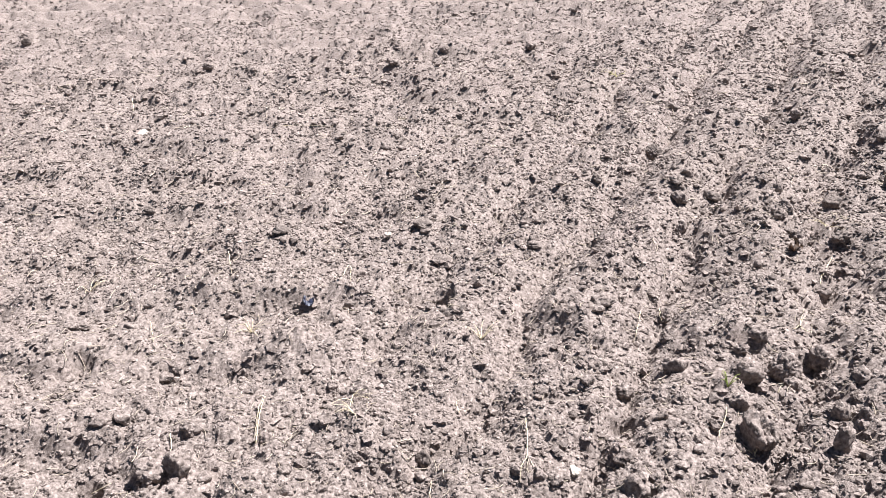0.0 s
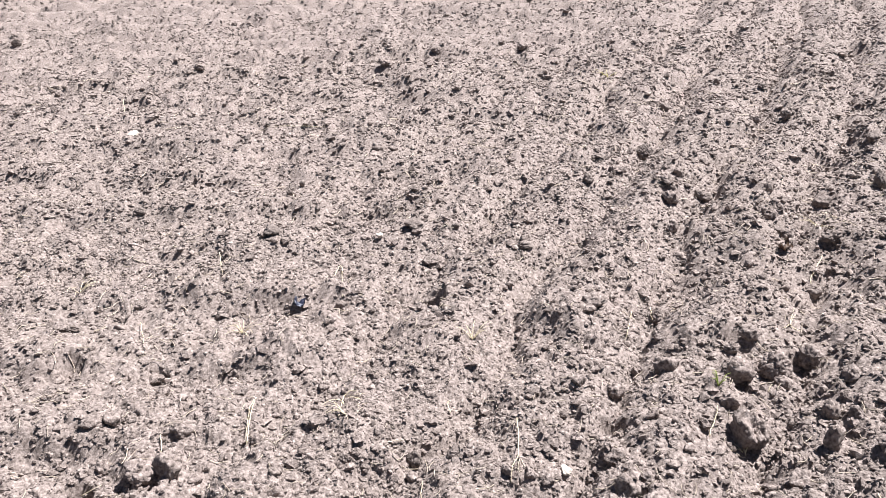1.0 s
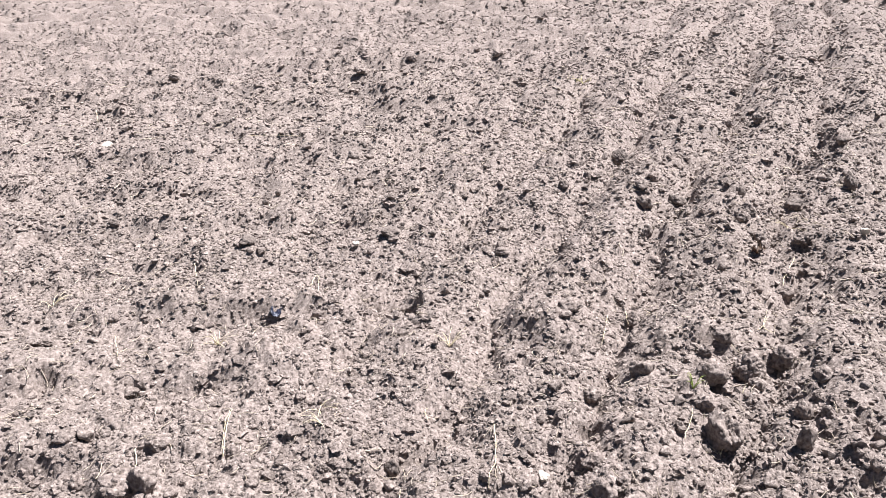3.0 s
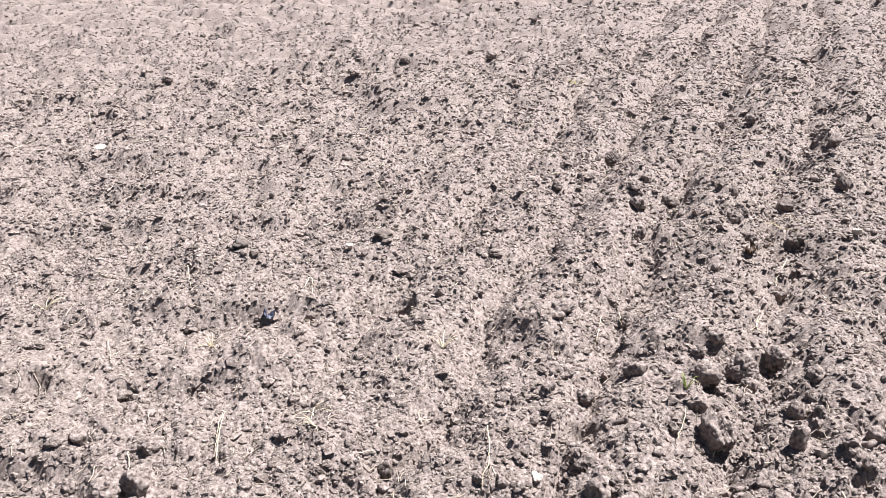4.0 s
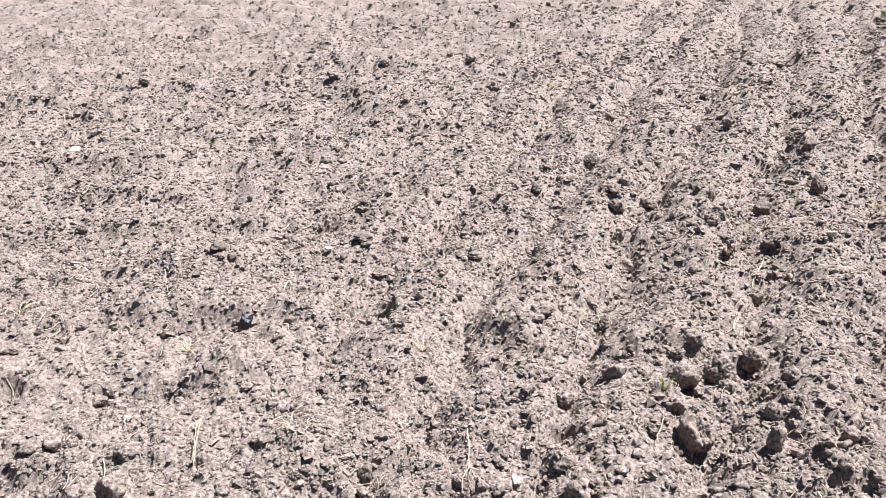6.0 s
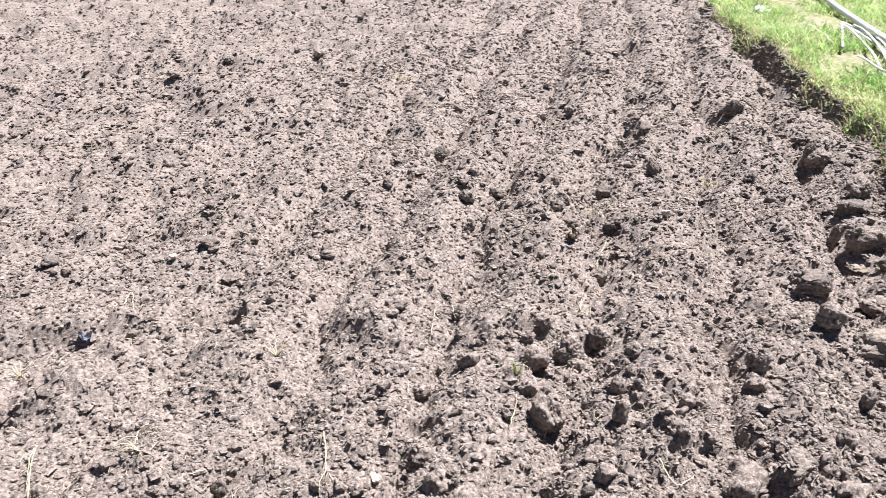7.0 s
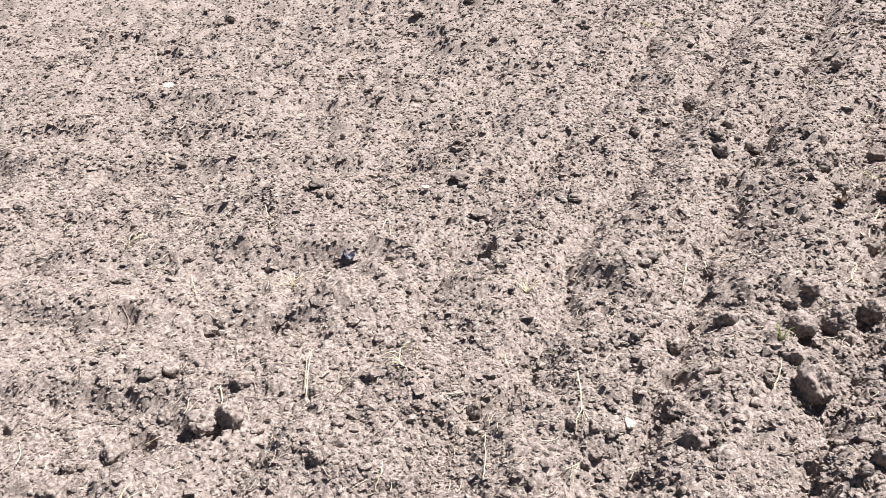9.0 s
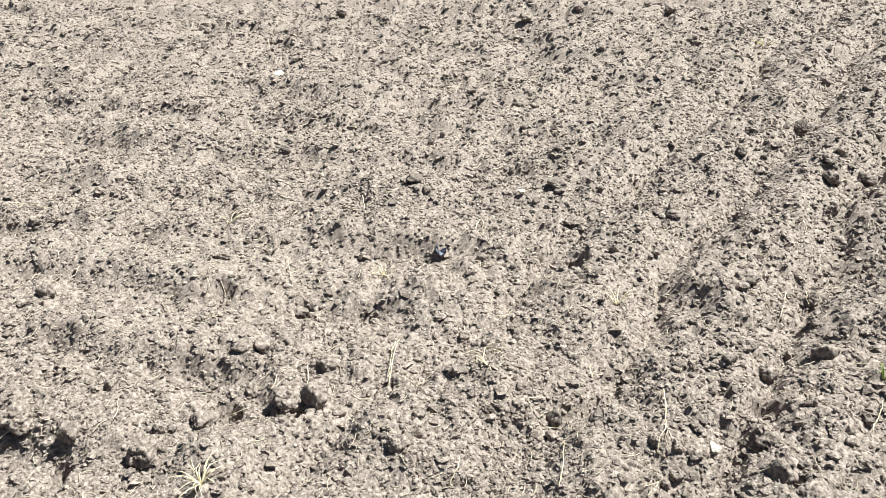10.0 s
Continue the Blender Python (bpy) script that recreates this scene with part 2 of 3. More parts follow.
strew("soil_crumbs", 78000, 0, (0.0036, 0.0092), (0.95, 8.0), 1.2, 5, "fine dry crumbs of soil strewn over the ridges")
strew("far_crumbs", 50000, 0, (0.0040, 0.0078), (2.6, 11.0), 1.2, 15, "dry crumbs of soil strewn over the far ridges", 0.0, False)
strew("outlying_crumbs", 14000, 0, (0.0045, 0.0085), (7.0, 14.0), 1.2, 19, "dry crumbs of soil strewn at the field's far side", 0.0, False)
strew("soil_lumps", 32000, 1, (0.0052, 0.0128), (0.95, 6.5), 1.9, 6, "small rounded lumps of dry soil on the field", 0.10)
strew("soil_clumps", 2700, 2, (0.0085, 0.0180), (1.0, 9.0), 1.7, 16, "thumb-sized lumps of dry soil on the field", 0.50)
strew("outer_crumbs", 16000, 0, (0.008, 0.020), (1.0, 2.0), 1.6, 21, "dry crumbs of soil strewn over the field behind", 0.0, True, crumb_soil, None, ((-7.0, 3.0), (-4.0, 6.0)))
# this strip's dark tone holds both moisture and the bank's own shade
strew("trench_crumbs", 1500, 1, (0.004, 0.020), (1.6, 9.0), 1.3, 17, "damp crumbs darkened for shade on the cut edge of the verge", 0.0, False, shade_damp_soil, (-0.11, 0.01))


# ---- things on the field ----
def part(name, bm, mat, parent=None, label=""):
    """One mesh object, under a thing or a part where a parent is given."""
    me = bpy.data.meshes.new(name)
    bm.to_mesh(me)
    bm.free()
    me.materials.append(mat)
    me.shade_smooth()
    ob = new(name, me)
    ob.parent = parent
    return tagged(ob, label)


def height(x, y):
    return float(land(np.array([float(x)]), np.array([float(y)]))[0])


def clod_mesh(seed, level, mat):
    """A broken lump: flat fractures, softened, with pits and grain."""
    rng = np.random.default_rng(seed)
    v, f = ball(level)
    normals = rng.normal(size=(11, 3))
    normals /= np.linalg.norm(normals, axis=1)[:, None]
    reach = 0.42 + 0.42 * rng.random(11)
    d = v @ normals.T
    cut = np.where(d > 0.15, reach / np.maximum(d, 0.15), 9.0)
    r = -np.log(np.exp(-22 * np.minimum(cut, 1.05)).sum(1)) / 22
    r = np.clip(r, 0.40, 1.1)
    def rugged(size, seed):
        return (wave(v[:, 0] + 3, v[:, 1], size, seed) + wave(v[:, 1] + 7, v[:, 2], size, seed + 1) + wave(v[:, 2] + 5, v[:, 0], size, seed + 2)) / 1.7
    # crumbs that stick to it
    spots = rng.normal(size=(90, 3))
    spots /= np.linalg.norm(spots, axis=1)[:, None]
    wide = 0.10 + 0.22 * rng.random(90) ** 2
    gap = ((v[:, None] - spots[None]) ** 2).sum(2)
    nodules = np.max(np.sqrt(np.clip(1 - gap / wide ** 2, 0, 1)) * wide, axis=1)
    grain = 0.15 * rugged(0.9, seed) + 0.13 * np.abs(rugged(0.42, seed + 3)) + 0.08 * np.abs(rugged(0.2, seed + 6)) + 0.08 * rugged(0.11, seed + 9) + 0.05 * rugged(0.055, seed + 12) + 0.40 * nodules
    p = v * (r + grain)[:, None]
    p /= np.abs(p).max(0)
    me = sheet_mesh("clod", p, f)
    me.materials.append(mat)
    return me


SMALL = {m.name: [clod_mesh(s, 4, m) for s in range(100 + k, 107 + k)] for k, m in ((0, clod_soil), (20, shade_damp_soil))}
count_of_clods = 0


def clod(x, y, wide, high, mat=clod_soil):
    """A clod of soil, its foot sunk a little into the ground."""
    global count_of_clods
    count_of_clods += 1
    rng = random.Random(count_of_clods)
    big = wide > 0.095
    me = clod_mesh(count_of_clods, 5, mat) if big else SMALL[mat.name][count_of_clods % 7]
    ob = new("clod", me)
    flat = min(1.0, high / wide)
    ob.matrix_world = pose(x, y, height(x, y) + 0.20 * high, rng.uniform(-12, 12), rng.uniform(-12, 12), rng.uniform(0, 360)) @ Matrix.Diagonal(
        (0.57 * wide, 0.57 * wide * rng.uniform(0.66, 0.95), 0.57 * high, 1))
    size = "large" if big else "small" if wide < 0.05 else "fist-sized"
    # clods in the darker soil carry their shade in the base colour
    look_of = "shade-darkened" if mat == shade_damp_soil else "dry grey-brown"
    form = "flat slab-like" if flat < 0.6 else "upright jagged" if flat > 1 or high > wide else "rounded broken"
    return tagged(ob, f"{size} {look_of} {form} clod lying on tilled soil", "clod", "clods on the field")


def earth_block(x, y, long, wide, high, turn, lean=0.0, mat=clod_soil, label="thick layered slab of dried soil broken off beside the verge"):
    """A block of soil cut by the plough: flat top, broken sides, layers that stand out."""
    seed = int(1000 * x + 77 * y)
    rng = np.random.default_rng(seed)
    v, f = ball(5)
    p = np.sign(v) * np.abs(v) ** 0.62
    layer = np.floor((p[:, 2] + 1) * 3.2 + 0.5 * wave(p[:, 0] + 4, p[:, 1], 0.8, seed % 97))
    step = lattice(layer, layer * 0, seed % 89)
    corner = 1 + 0.22 * wave(p[:, 0], p[:, 1] + 9, 0.9, seed % 83) + 0.10 * wave(p[:, 0], p[:, 1] + 5, 0.35, seed % 79)
    p[:, :2] *= ((0.82 + 0.24 * step) * corner)[:, None]
    spots = rng.uniform(-1, 1, size=(70, 3))
    size = 0.10 + 0.26 * rng.random(70) ** 2
    gap = ((p[:, None] - spots[None]) ** 2).sum(2)
    p *= 1 + 0.5 * np.max(np.sqrt(np.clip(1 - gap / size ** 2, 0, 1)) * size, axis=1)[:, None]
    p[:, :2] *= 1 + 0.16 * wave(p[:, 2] + 3, p[:, 0] + p[:, 1], 0.3, seed % 61)[:, None]
    p[:, 2] += 0.24 * wave(p[:, 0] + 2, p[:, 1], 0.7, seed % 73) + 0.13 * np.abs(wave(p[:, 0] + 2, p[:, 1], 0.22, seed % 71)) + 0.06 * wave(p[:, 0], p[:, 1], 0.1, seed % 67)
    p += rng.normal(size=p.shape) * 0.012
    me = sheet_mesh("earth_block", p, f)
    me.materials.append(mat)
    ob = new("earth_block", me)
    ob.matrix_world = pose(x, y, height(x, y) + 0.12 * high, 4, lean, turn) @ Matrix.Diagonal((0.43 * long, 0.43 * wide, 0.46 * high, 1))
    return tagged(ob, label, "clod", "blocks beside the verge")


def tube(points, radius, sides=6, flat=1.0, taper=0.0):
    """A round or flattened tube along points, closed at both ends."""
    bm = bmesh.new()
    pts = [Vector(p) for p in points]
    rings = []
    for k, p in enumerate(pts):
        way = (pts[min(k + 1, len(pts) - 1)] - pts[max(k - 1, 0)]).normalized()
        side = way.cross(Vector((0, 0, 1)))
        side = side.normalized() if side.length > 1e-4 else Vector((1, 0, 0))
        up = side.cross(way)
        r = radius * (1 - taper * k / (len(pts) - 1))
        rings.append([bm.verts.new(p + side * r * math.cos(a) + up * r * flat * math.sin(a)) for a in (2 * math.pi * n / sides for n in range(sides))])
    for a, b in zip(rings, rings[1:]):
        for n in range(sides):
            bm.faces.new((a[n], a[(n + 1) % sides], b[(n + 1) % sides], b[n]))
    bm.faces.new(rings[0][::-1])
    bm.faces.new(rings[-1])
    bmesh.ops.recalc_face_normals(bm, faces=bm.faces)
    return bm


def smooth_line(points, n=8):
    """A rounded line through points (Catmull-Rom)."""
    p = [Vector(a) for a in points]
    p = [2 * p[0] - p[1]] + p + [2 * p[-1] - p[-2]]
    out = []
    for k in range(1, len(p) - 2):
        for s in range(n):
            t = s / n
            out.append(0.5 * (2 * p[k] + (p[k + 1] - p[k - 1]) * t + (2 * p[k - 1] - 5 * p[k] + 4 * p[k + 1] - p[k + 2]) * t * t
                              + (3 * p[k] - p[k - 1] - 3 * p[k + 1] + p[k + 2]) * t ** 3))
    return out + [p[-2]]


straw_pale = material("dry_straw", [(0.35, (0.46, 0.38, 0.24)), (0.65, (0.66, 0.58, 0.42))], 40.0, 0.7, 0.2, 400.0, 0.001, rand=0.15)
straw_yellow = material("yellowing_grass", [(0.35, (0.34, 0.31, 0.10)), (0.65, (0.50, 0.45, 0.20))], 40.0, 0.7, 0.2, 400.0, 0.001, rand=0.15)
leaf_green = material("green_sprout", [(0.35, (0.16, 0.22, 0.04)), (0.65, (0.30, 0.34, 0.08))], 40.0, 0.6, 0.2, 400.0, 0.001, rand=0.15)
straws = 0


def straw(points):
    """One dry stalk lying over the crumbs."""
    global straws
    straws += 1
    rng = random.Random(straws)
    line = smooth_line([(x, y, height(x, y) + rng.uniform(0.008, 0.020)) for x, y in points], 6)
    line = [p + Vector((rng.gauss(0, 0.0012), rng.gauss(0, 0.0012), 0)) for p in line]
    ob = part("straw", tube(line, 0.0017, 5, 0.6, 0.5), straw_pale)
    return tagged(ob, "thin pale dry straw stalk lying on tilled soil", "straw", "straws on the field")


def tuft(x, y, mat, label, stalks=9, long=0.075, lie=0.75):
    """A tuft of dry or green stalks that leans apart from one root."""
    base = new("grass_tuft")
    base.location = (x, y, height(x, y))
    rng = random.Random(int(1000 * (x + 7 * y)))
    for _ in range(stalks):
        a, s, up = rng.uniform(0, 6.28), long * rng.uniform(0.5, 1.2), rng.uniform(0.25, 1.0) * (1 - lie) + 0.12
        end = Vector((math.cos(a) * s, math.sin(a) * s, s * up + 0.012))
        line = [Vector((0, 0, 0.0)), end * 0.5 + Vector((rng.gauss(0, 0.004), rng.gauss(0, 0.004), 0.014)), end]
        part("stalk", tube(smooth_line(line, 4), 0.0019, 4, 0.6, 0.7), mat, base)
    return tagged(base, label, "grass tuft")


clod(0.784, 1.710, 0.130, 0.121)
clod(0.941, 1.965, 0.122, 0.108)
clod(0.823, 1.942, 0.092, 0.081)
clod(0.750, 1.809, 0.070, 0.062)
clod(0.948, 1.917, 0.055, 0.049)
clod(0.621, 2.001, 0.084, 0.082)
clod(0.460, 1.919, 0.059, 0.061)
clod(1.095, 2.045, 0.088, 0.082)
clod(0.399, 1.615, 0.061, 0.046)
clod(0.958, 1.604, 0.061, 0.077)
clod(0.396, 1.455, 0.071, 0.068)
clod(0.446, 1.392, 0.104, 0.056)
clod(0.342, 1.907, 0.046, 0.046)
clod(0.663, 2.200, 0.058, 0.039)
clod(0.701, 2.378, 0.060, 0.049)
clod(0.896, 2.807, 0.078, 0.050)
clod(0.916, 2.105, 0.071, 0.048)
clod(0.542, 2.058, 0.043, 0.051)
clod(0.464, 2.333, 0.089, 0.044)
clod(0.840, 1.501, 0.065, 0.043)
clod(0.205, 1.523, 0.036, 0.030)
clod(0.158, 1.538, 0.031, 0.037)
clod(0.100, 1.541, 0.034, 0.034)
clod(1.016, 1.745, 0.050, 0.059)
clod(1.065, 1.701, 0.044, 0.048)
clod(1.128, 1.871, 0.057, 0.046)
clod(1.305, 2.511, 0.065, 0.058)
clod(0.522, 1.744, 0.041, 0.046)
clod(0.445, 1.480, 0.043, 0.038)
clod(0.848, 2.070, 0.046, 0.038)
clod(0.992, 3.892, 0.100, 0.085, shade_damp_soil)
clod(0.693, 4.167, 0.080, 0.044)
clod(0.950, 3.225, 0.089, 0.069)
clod(1.122, 3.304, 0.074, 0.049, shade_damp_soil)
clod(0.969, 3.331, 0.066, 0.043)
clod(1.052, 3.464, 0.057, 0.050)
clod(1.245, 3.695, 0.059, 0.045)
clod(0.763, 3.576, 0.051, 0.062)
clod(0.275, 2.862, 0.065, 0.056)
clod(0.271, 2.817, 0.069, 0.033, shade_damp_soil)
clod(0.002, 3.010, 0.034, 0.032, shade_damp_soil)
clod(1.251, 4.507, 0.070, 0.069, shade_damp_soil)
clod(1.855, 4.220, 0.070, 0.061)
clod(1.682, 4.222, 0.054, 0.052)
clod(1.364, 3.180, 0.050, 0.061)
clod(1.633, 3.219, 0.092, 0.065, shade_damp_soil)
clod(1.303, 2.987, 0.073, 0.051)
clod(0.633, 3.467, 0.066, 0.049, shade_damp_soil)
clod(0.584, 6.208, 0.091, 0.055)
clod(2.151, 3.869, 0.093, 0.066, shade_damp_soil)
clod(0.900, 2.974, 0.049, 0.069)
clod(1.316, 2.835, 0.063, 0.048)
clod(1.495, 2.828, 0.089, 0.055)
clod(-0.396, 4.143, 0.093, 0.061)
clod(-0.317, 4.085, 0.055, 0.047)
clod(-3.965, 7.398, 0.086, 0.094, shade_damp_soil)
clod(-1.884, 5.996, 0.100, 0.060)
clod(-1.741, 6.235, 0.140, 0.040)
clod(-1.480, 3.417, 0.057, 0.038, shade_damp_soil)
clod(-0.176, 3.019, 0.088, 0.046, shade_damp_soil)
clod(-0.777, 2.991, 0.091, 0.039, shade_damp_soil)
clod(-0.779, 3.471, 0.033, 0.034)
clod(-0.185, 3.398, 0.038, 0.033, shade_damp_soil)
clod(-1.094, 4.575, 0.043, 0.035)
clod(-1.351, 3.719, 0.042, 0.039)
clod(-2.852, 5.692, 0.073, 0.050)
clod(-0.741, 2.120, 0.030, 0.041)
clod(-0.741, 2.080, 0.037, 0.037)
clod(-0.436, 2.019, 0.039, 0.039)
clod(-0.823, 1.793, 0.060, 0.047)
clod(-0.442, 1.665, 0.046, 0.047)
clod(-0.602, 1.773, 0.050, 0.044)
clod(-0.425, 2.462, 0.041, 0.041)
clod(-0.407, 2.707, 0.049, 0.034)
clod(-1.095, 1.828, 0.067, 0.041)
clod(-1.033, 1.848, 0.060, 0.053)
clod(-1.148, 1.595, 0.059, 0.042)
clod(-0.890, 1.653, 0.103, 0.076)
clod(-0.528, 1.458, 0.062, 0.041)
clod(-0.144, 1.707, 0.035, 0.046)
clod(-0.330, 1.633, 0.032, 0.032)
clod(-0.501, 1.572, 0.032, 0.028, shade_damp_soil)
clod(-0.827, 2.032, 0.034, 0.029)
clod(-1.188, 2.525, 0.040, 0.034)
clod(-1.542, 2.900, 0.035, 0.033)
clod(-1.026, 2.155, 0.079, 0.035)
clod(-1.420, 2.422, 0.099, 0.050)
clod(-0.107, 2.825, 0.104, 0.040)
clod(-1.927, 2.095, 0.071, 0.063)
clod(-1.976, 2.045, 0.066, 0.032)
clod(-1.786, 2.065, 0.043, 0.028)
clod(-1.429, 1.644, 0.043, 0.044)
clod(-0.815, 1.795, 0.052, 0.049)
clod(-1.029, 1.716, 0.054, 0.041)
clod(-0.806, 1.645, 0.083, 0.099)
clod(-0.538, 1.445, 0.048, 0.046)
clod(-0.502, 1.575, 0.044, 0.038)
clod(-1.208, 1.493, 0.043, 0.040)
clod(-1.105, 1.541, 0.082, 0.054)
clod(-1.415, 1.411, 0.060, 0.077)
clod(-1.596, 1.456, 0.110, 0.081)
clod(-1.414, 1.456, 0.042, 0.039)
clod(-1.214, 1.408, 0.107, 0.071)
clod(-1.031, 1.859, 0.055, 0.036)
clod(-0.948, 2.020, 0.044, 0.029)
clod(-1.323, 1.572, 0.062, 0.032)
clod(0.451, 1.916, 0.059, 0.050)
clod(-0.143, 1.692, 0.047, 0.059, shade_damp_soil)
clod(-0.324, 1.634, 0.032, 0.031)
clod(0.126, 1.453, 0.032, 0.029)
clod(0.160, 1.481, 0.042, 0.030)
clod(0.662, 2.212, 0.055, 0.048)
clod(0.689, 2.375, 0.048, 0.040)
clod(1.313, 1.325, 0.097, 0.048)
clod(1.140, 1.298, 0.118, 0.123)
clod(1.266, 1.196, 0.086, 0.114)
clod(1.361, 1.013, 0.055, 0.054)
clod(1.077, 1.478, 0.040, 0.055)
clod(1.158, 1.467, 0.046, 0.036)
clod(1.400, 1.641, 0.074, 0.053)
clod(1.458, 1.731, 0.042, 0.075, shade_damp_soil)
clod(1.166, 1.611, 0.052, 0.045)
clod(1.057, 1.546, 0.047, 0.044)
clod(1.199, 1.581, 0.038, 0.034)
clod(1.749, 1.796, 0.105, 0.104)
clod(1.743, 2.119, 0.074, 0.062)
clod(1.716, 2.218, 0.043, 0.043)
clod(1.627, 1.917, 0.062, 0.046)
clod(2.120, 1.982, 0.113, 0.077)
clod(1.732, 1.603, 0.077, 0.047)
clod(1.653, 1.473, 0.051, 0.065)
clod(1.802, 1.251, 0.055, 0.045)
clod(2.035, 1.463, 0.124, 0.070, shade_damp_soil)
clod(1.343, 1.313, 0.043, 0.037)
clod(1.388, 1.195, 0.084, 0.053)
clod(0.817, 1.394, 0.063, 0.048)
clod(0.751, 1.354, 0.039, 0.037, shade_damp_soil)
clod(1.100, 2.026, 0.049, 0.050)
clod(2.622, 2.739, 0.122, 0.070)
clod(2.736, 3.161, 0.130, 0.096)
clod(1.883, 3.249, 0.074, 0.113, shade_damp_soil)
clod(2.454, 3.705, 0.114, 0.077)
clod(2.734, 3.932, 0.122, 0.111, shade_damp_soil)
clod(2.823, 3.416, 0.098, 0.065, shade_damp_soil)
clod(3.237, 4.406, 0.062, 0.059, shade_damp_soil)
clod(1.859, 4.269, 0.063, 0.054)
clod(1.320, 2.843, 0.048, 0.042, shade_damp_soil)
clod(2.269, 2.859, 0.065, 0.054)
clod(2.276, 3.032, 0.086, 0.063)
clod(1.344, 3.047, 0.104, 0.069)
clod(-0.081, 6.174, 0.100, 0.060)
clod(0.590, 6.253, 0.090, 0.055)
clod(-0.481, 5.905, 0.104, 0.081)
clod(-0.426, 2.462, 0.054, 0.055, shade_damp_soil)
clod(1.902, 1.397, 0.078, 0.056)
clod(1.777, 1.427, 0.081, 0.049)
clod(2.418, 1.794, 0.113, 0.070, shade_damp_soil)
clod(1.555, 1.083, 0.096, 0.070)
clod(1.490, 1.346, 0.059, 0.042)
clod(1.399, 1.557, 0.055, 0.036)
clod(1.603, 1.585, 0.057, 0.037)


def small_clods(count, seed):
    """Single clods the size of a walnut, on the near part of the field."""
    rng = np.random.default_rng(seed)
    meshes = [clod_mesh(s, 3, clod_soil) for s in range(140, 152)]
    made = 0
    while made < count:
        y = 1.15 * (4.2 / 1.15) ** rng.random()
        x = rng.uniform(-0.9 * y, min(1.25 * y, float(field_edge(np.array([y]))[0]) - 0.12))
        if rng.random() > 0.25 + 0.35 * max(0.0, 0.891 * x - 0.454 * y + 1.3):
            continue
        wide = rng.uniform(0.026, 0.044) * (0.8 + 0.12 * y)
        ob = new("clod", meshes[made % 12])
        ob.matrix_world = pose(x, y, height(x, y) + 0.12 * wide, *rng.uniform(-30, 30, 2), rng.uniform(0, 360)) @ Matrix.Diagonal(
            (0.5 * wide, 0.5 * wide * rng.uniform(0.7, 1.0), 0.5 * wide * rng.uniform(0.55, 0.9), 1))
        tagged(ob, "walnut-sized dry grey-brown clod lying on tilled soil", "clod", "clods on the field")
        made += 1


small_clods(120, 33)
STANDING = "narrow upright slab of dry soil standing between clods"
earth_block(2.347, 2.347, 0.19, 0.13, 0.13, -25, 4)
earth_block(2.367, 2.136, 0.23, 0.12, 0.11, -16, -6, shade_damp_soil, "dark layered slab of soil tilted against the bank")
earth_block(2.335, 2.505, 0.05, 0.04, 0.17, 20, 10, clod_soil, STANDING)
earth_block(2.174, 1.823, 0.28, 0.08, 0.06, -20, 3, shade_damp_soil, "long thin ledge of dark soil")
earth_block(2.036, 1.599, 0.19, 0.13, 0.14, -22, 5, pale_clay, "large pale layered block of dried clay")
earth_block(1.916, 1.734, 0.18, 0.12, 0.12, -22, -4, pale_clay, "large pale layered block of dried clay")
earth_block(1.920, 2.077, 0.14, 0.10, 0.09, -25, 6, shade_damp_soil)
earth_block(2.514, 2.623, 0.14, 0.10, 0.09, -25, 5, shade_damp_soil)
earth_block(1.428, 1.664, 0.045, 0.04, 0.12, 30, 12, clod_soil, STANDING)
earth_block(1.313, 1.304, 0.10, 0.06, 0.045, 20, -14, pale_clay, "flat pale flake of dried clay tilted on a clod")
earth_block(1.208, 1.365, 0.15, 0.12, 0.12, 25, 4, clod_soil, "large flat-faced block of dry soil")
earth_block(1.453, 1.088, 0.05, 0.05, 0.03, 10, 8, pale_clay, "small square flake of dried clay")
earth_block(2.713, 3.212, 0.07, 0.05, 0.14, 15, 8, shade_damp_soil, "upright dark slab of soil standing beside the bank")
straw([(0.147, 1.761), (0.137, 1.609), (0.116, 1.542), (0.108, 1.512)])
straw([(0.882, 1.854), (0.900, 1.869)])
straw([(-0.639, 1.937), (-0.638, 1.865), (-0.631, 1.772)])
straw([(-0.873, 1.777), (-0.859, 1.729), (-0.850, 1.630)])
straw([(0.659, 1.676), (0.695, 1.737), (0.709, 1.773)])
straw([(-1.154, 2.430), (-1.079, 2.257)])
straw([(-2.231, 5.300), (-2.059, 4.839)])
straw([(0.609, 2.394), (0.566, 2.262), (0.550, 2.229)])
straw([(1.045, 2.159), (1.073, 2.195), (1.125, 2.261)])
straw([(-2.487, 2.735), (-2.387, 2.738), (-2.265, 2.695)])
straw([(-0.394, 1.382), (-0.378, 1.414), (-0.376, 1.445)])
straw([(-0.129, 1.391), (-0.120, 1.464), (-0.121, 1.556)])
straw([(0.080, 1.400), (0.110, 1.442), (0.070, 1.412)])
straw([(-0.973, 2.889), (-0.900, 2.653)])
straw([(-1.319, 1.466), (-1.326, 1.503), (-1.358, 1.566)])
straw([(-0.041, 1.865), (-0.051, 1.891), (-0.041, 1.921)])
straw([(-0.623, 1.747), (-0.629, 1.866), (-0.629, 1.937)])
straw([(1.103, 2.165), (1.085, 2.200), (1.139, 2.307)])
straw([(1.305, 2.505), (1.313, 2.573), (1.429, 2.744)])
straw([(0.680, 2.427), (0.671, 2.350)])
straw([(-0.481, 2.685), (-0.461, 2.756), (-0.427, 2.502)])
straw([(0.955, 1.379), (0.977, 1.323), (1.058, 1.370)])
straw([(-0.214, 3.690), (-0.241, 3.714)])
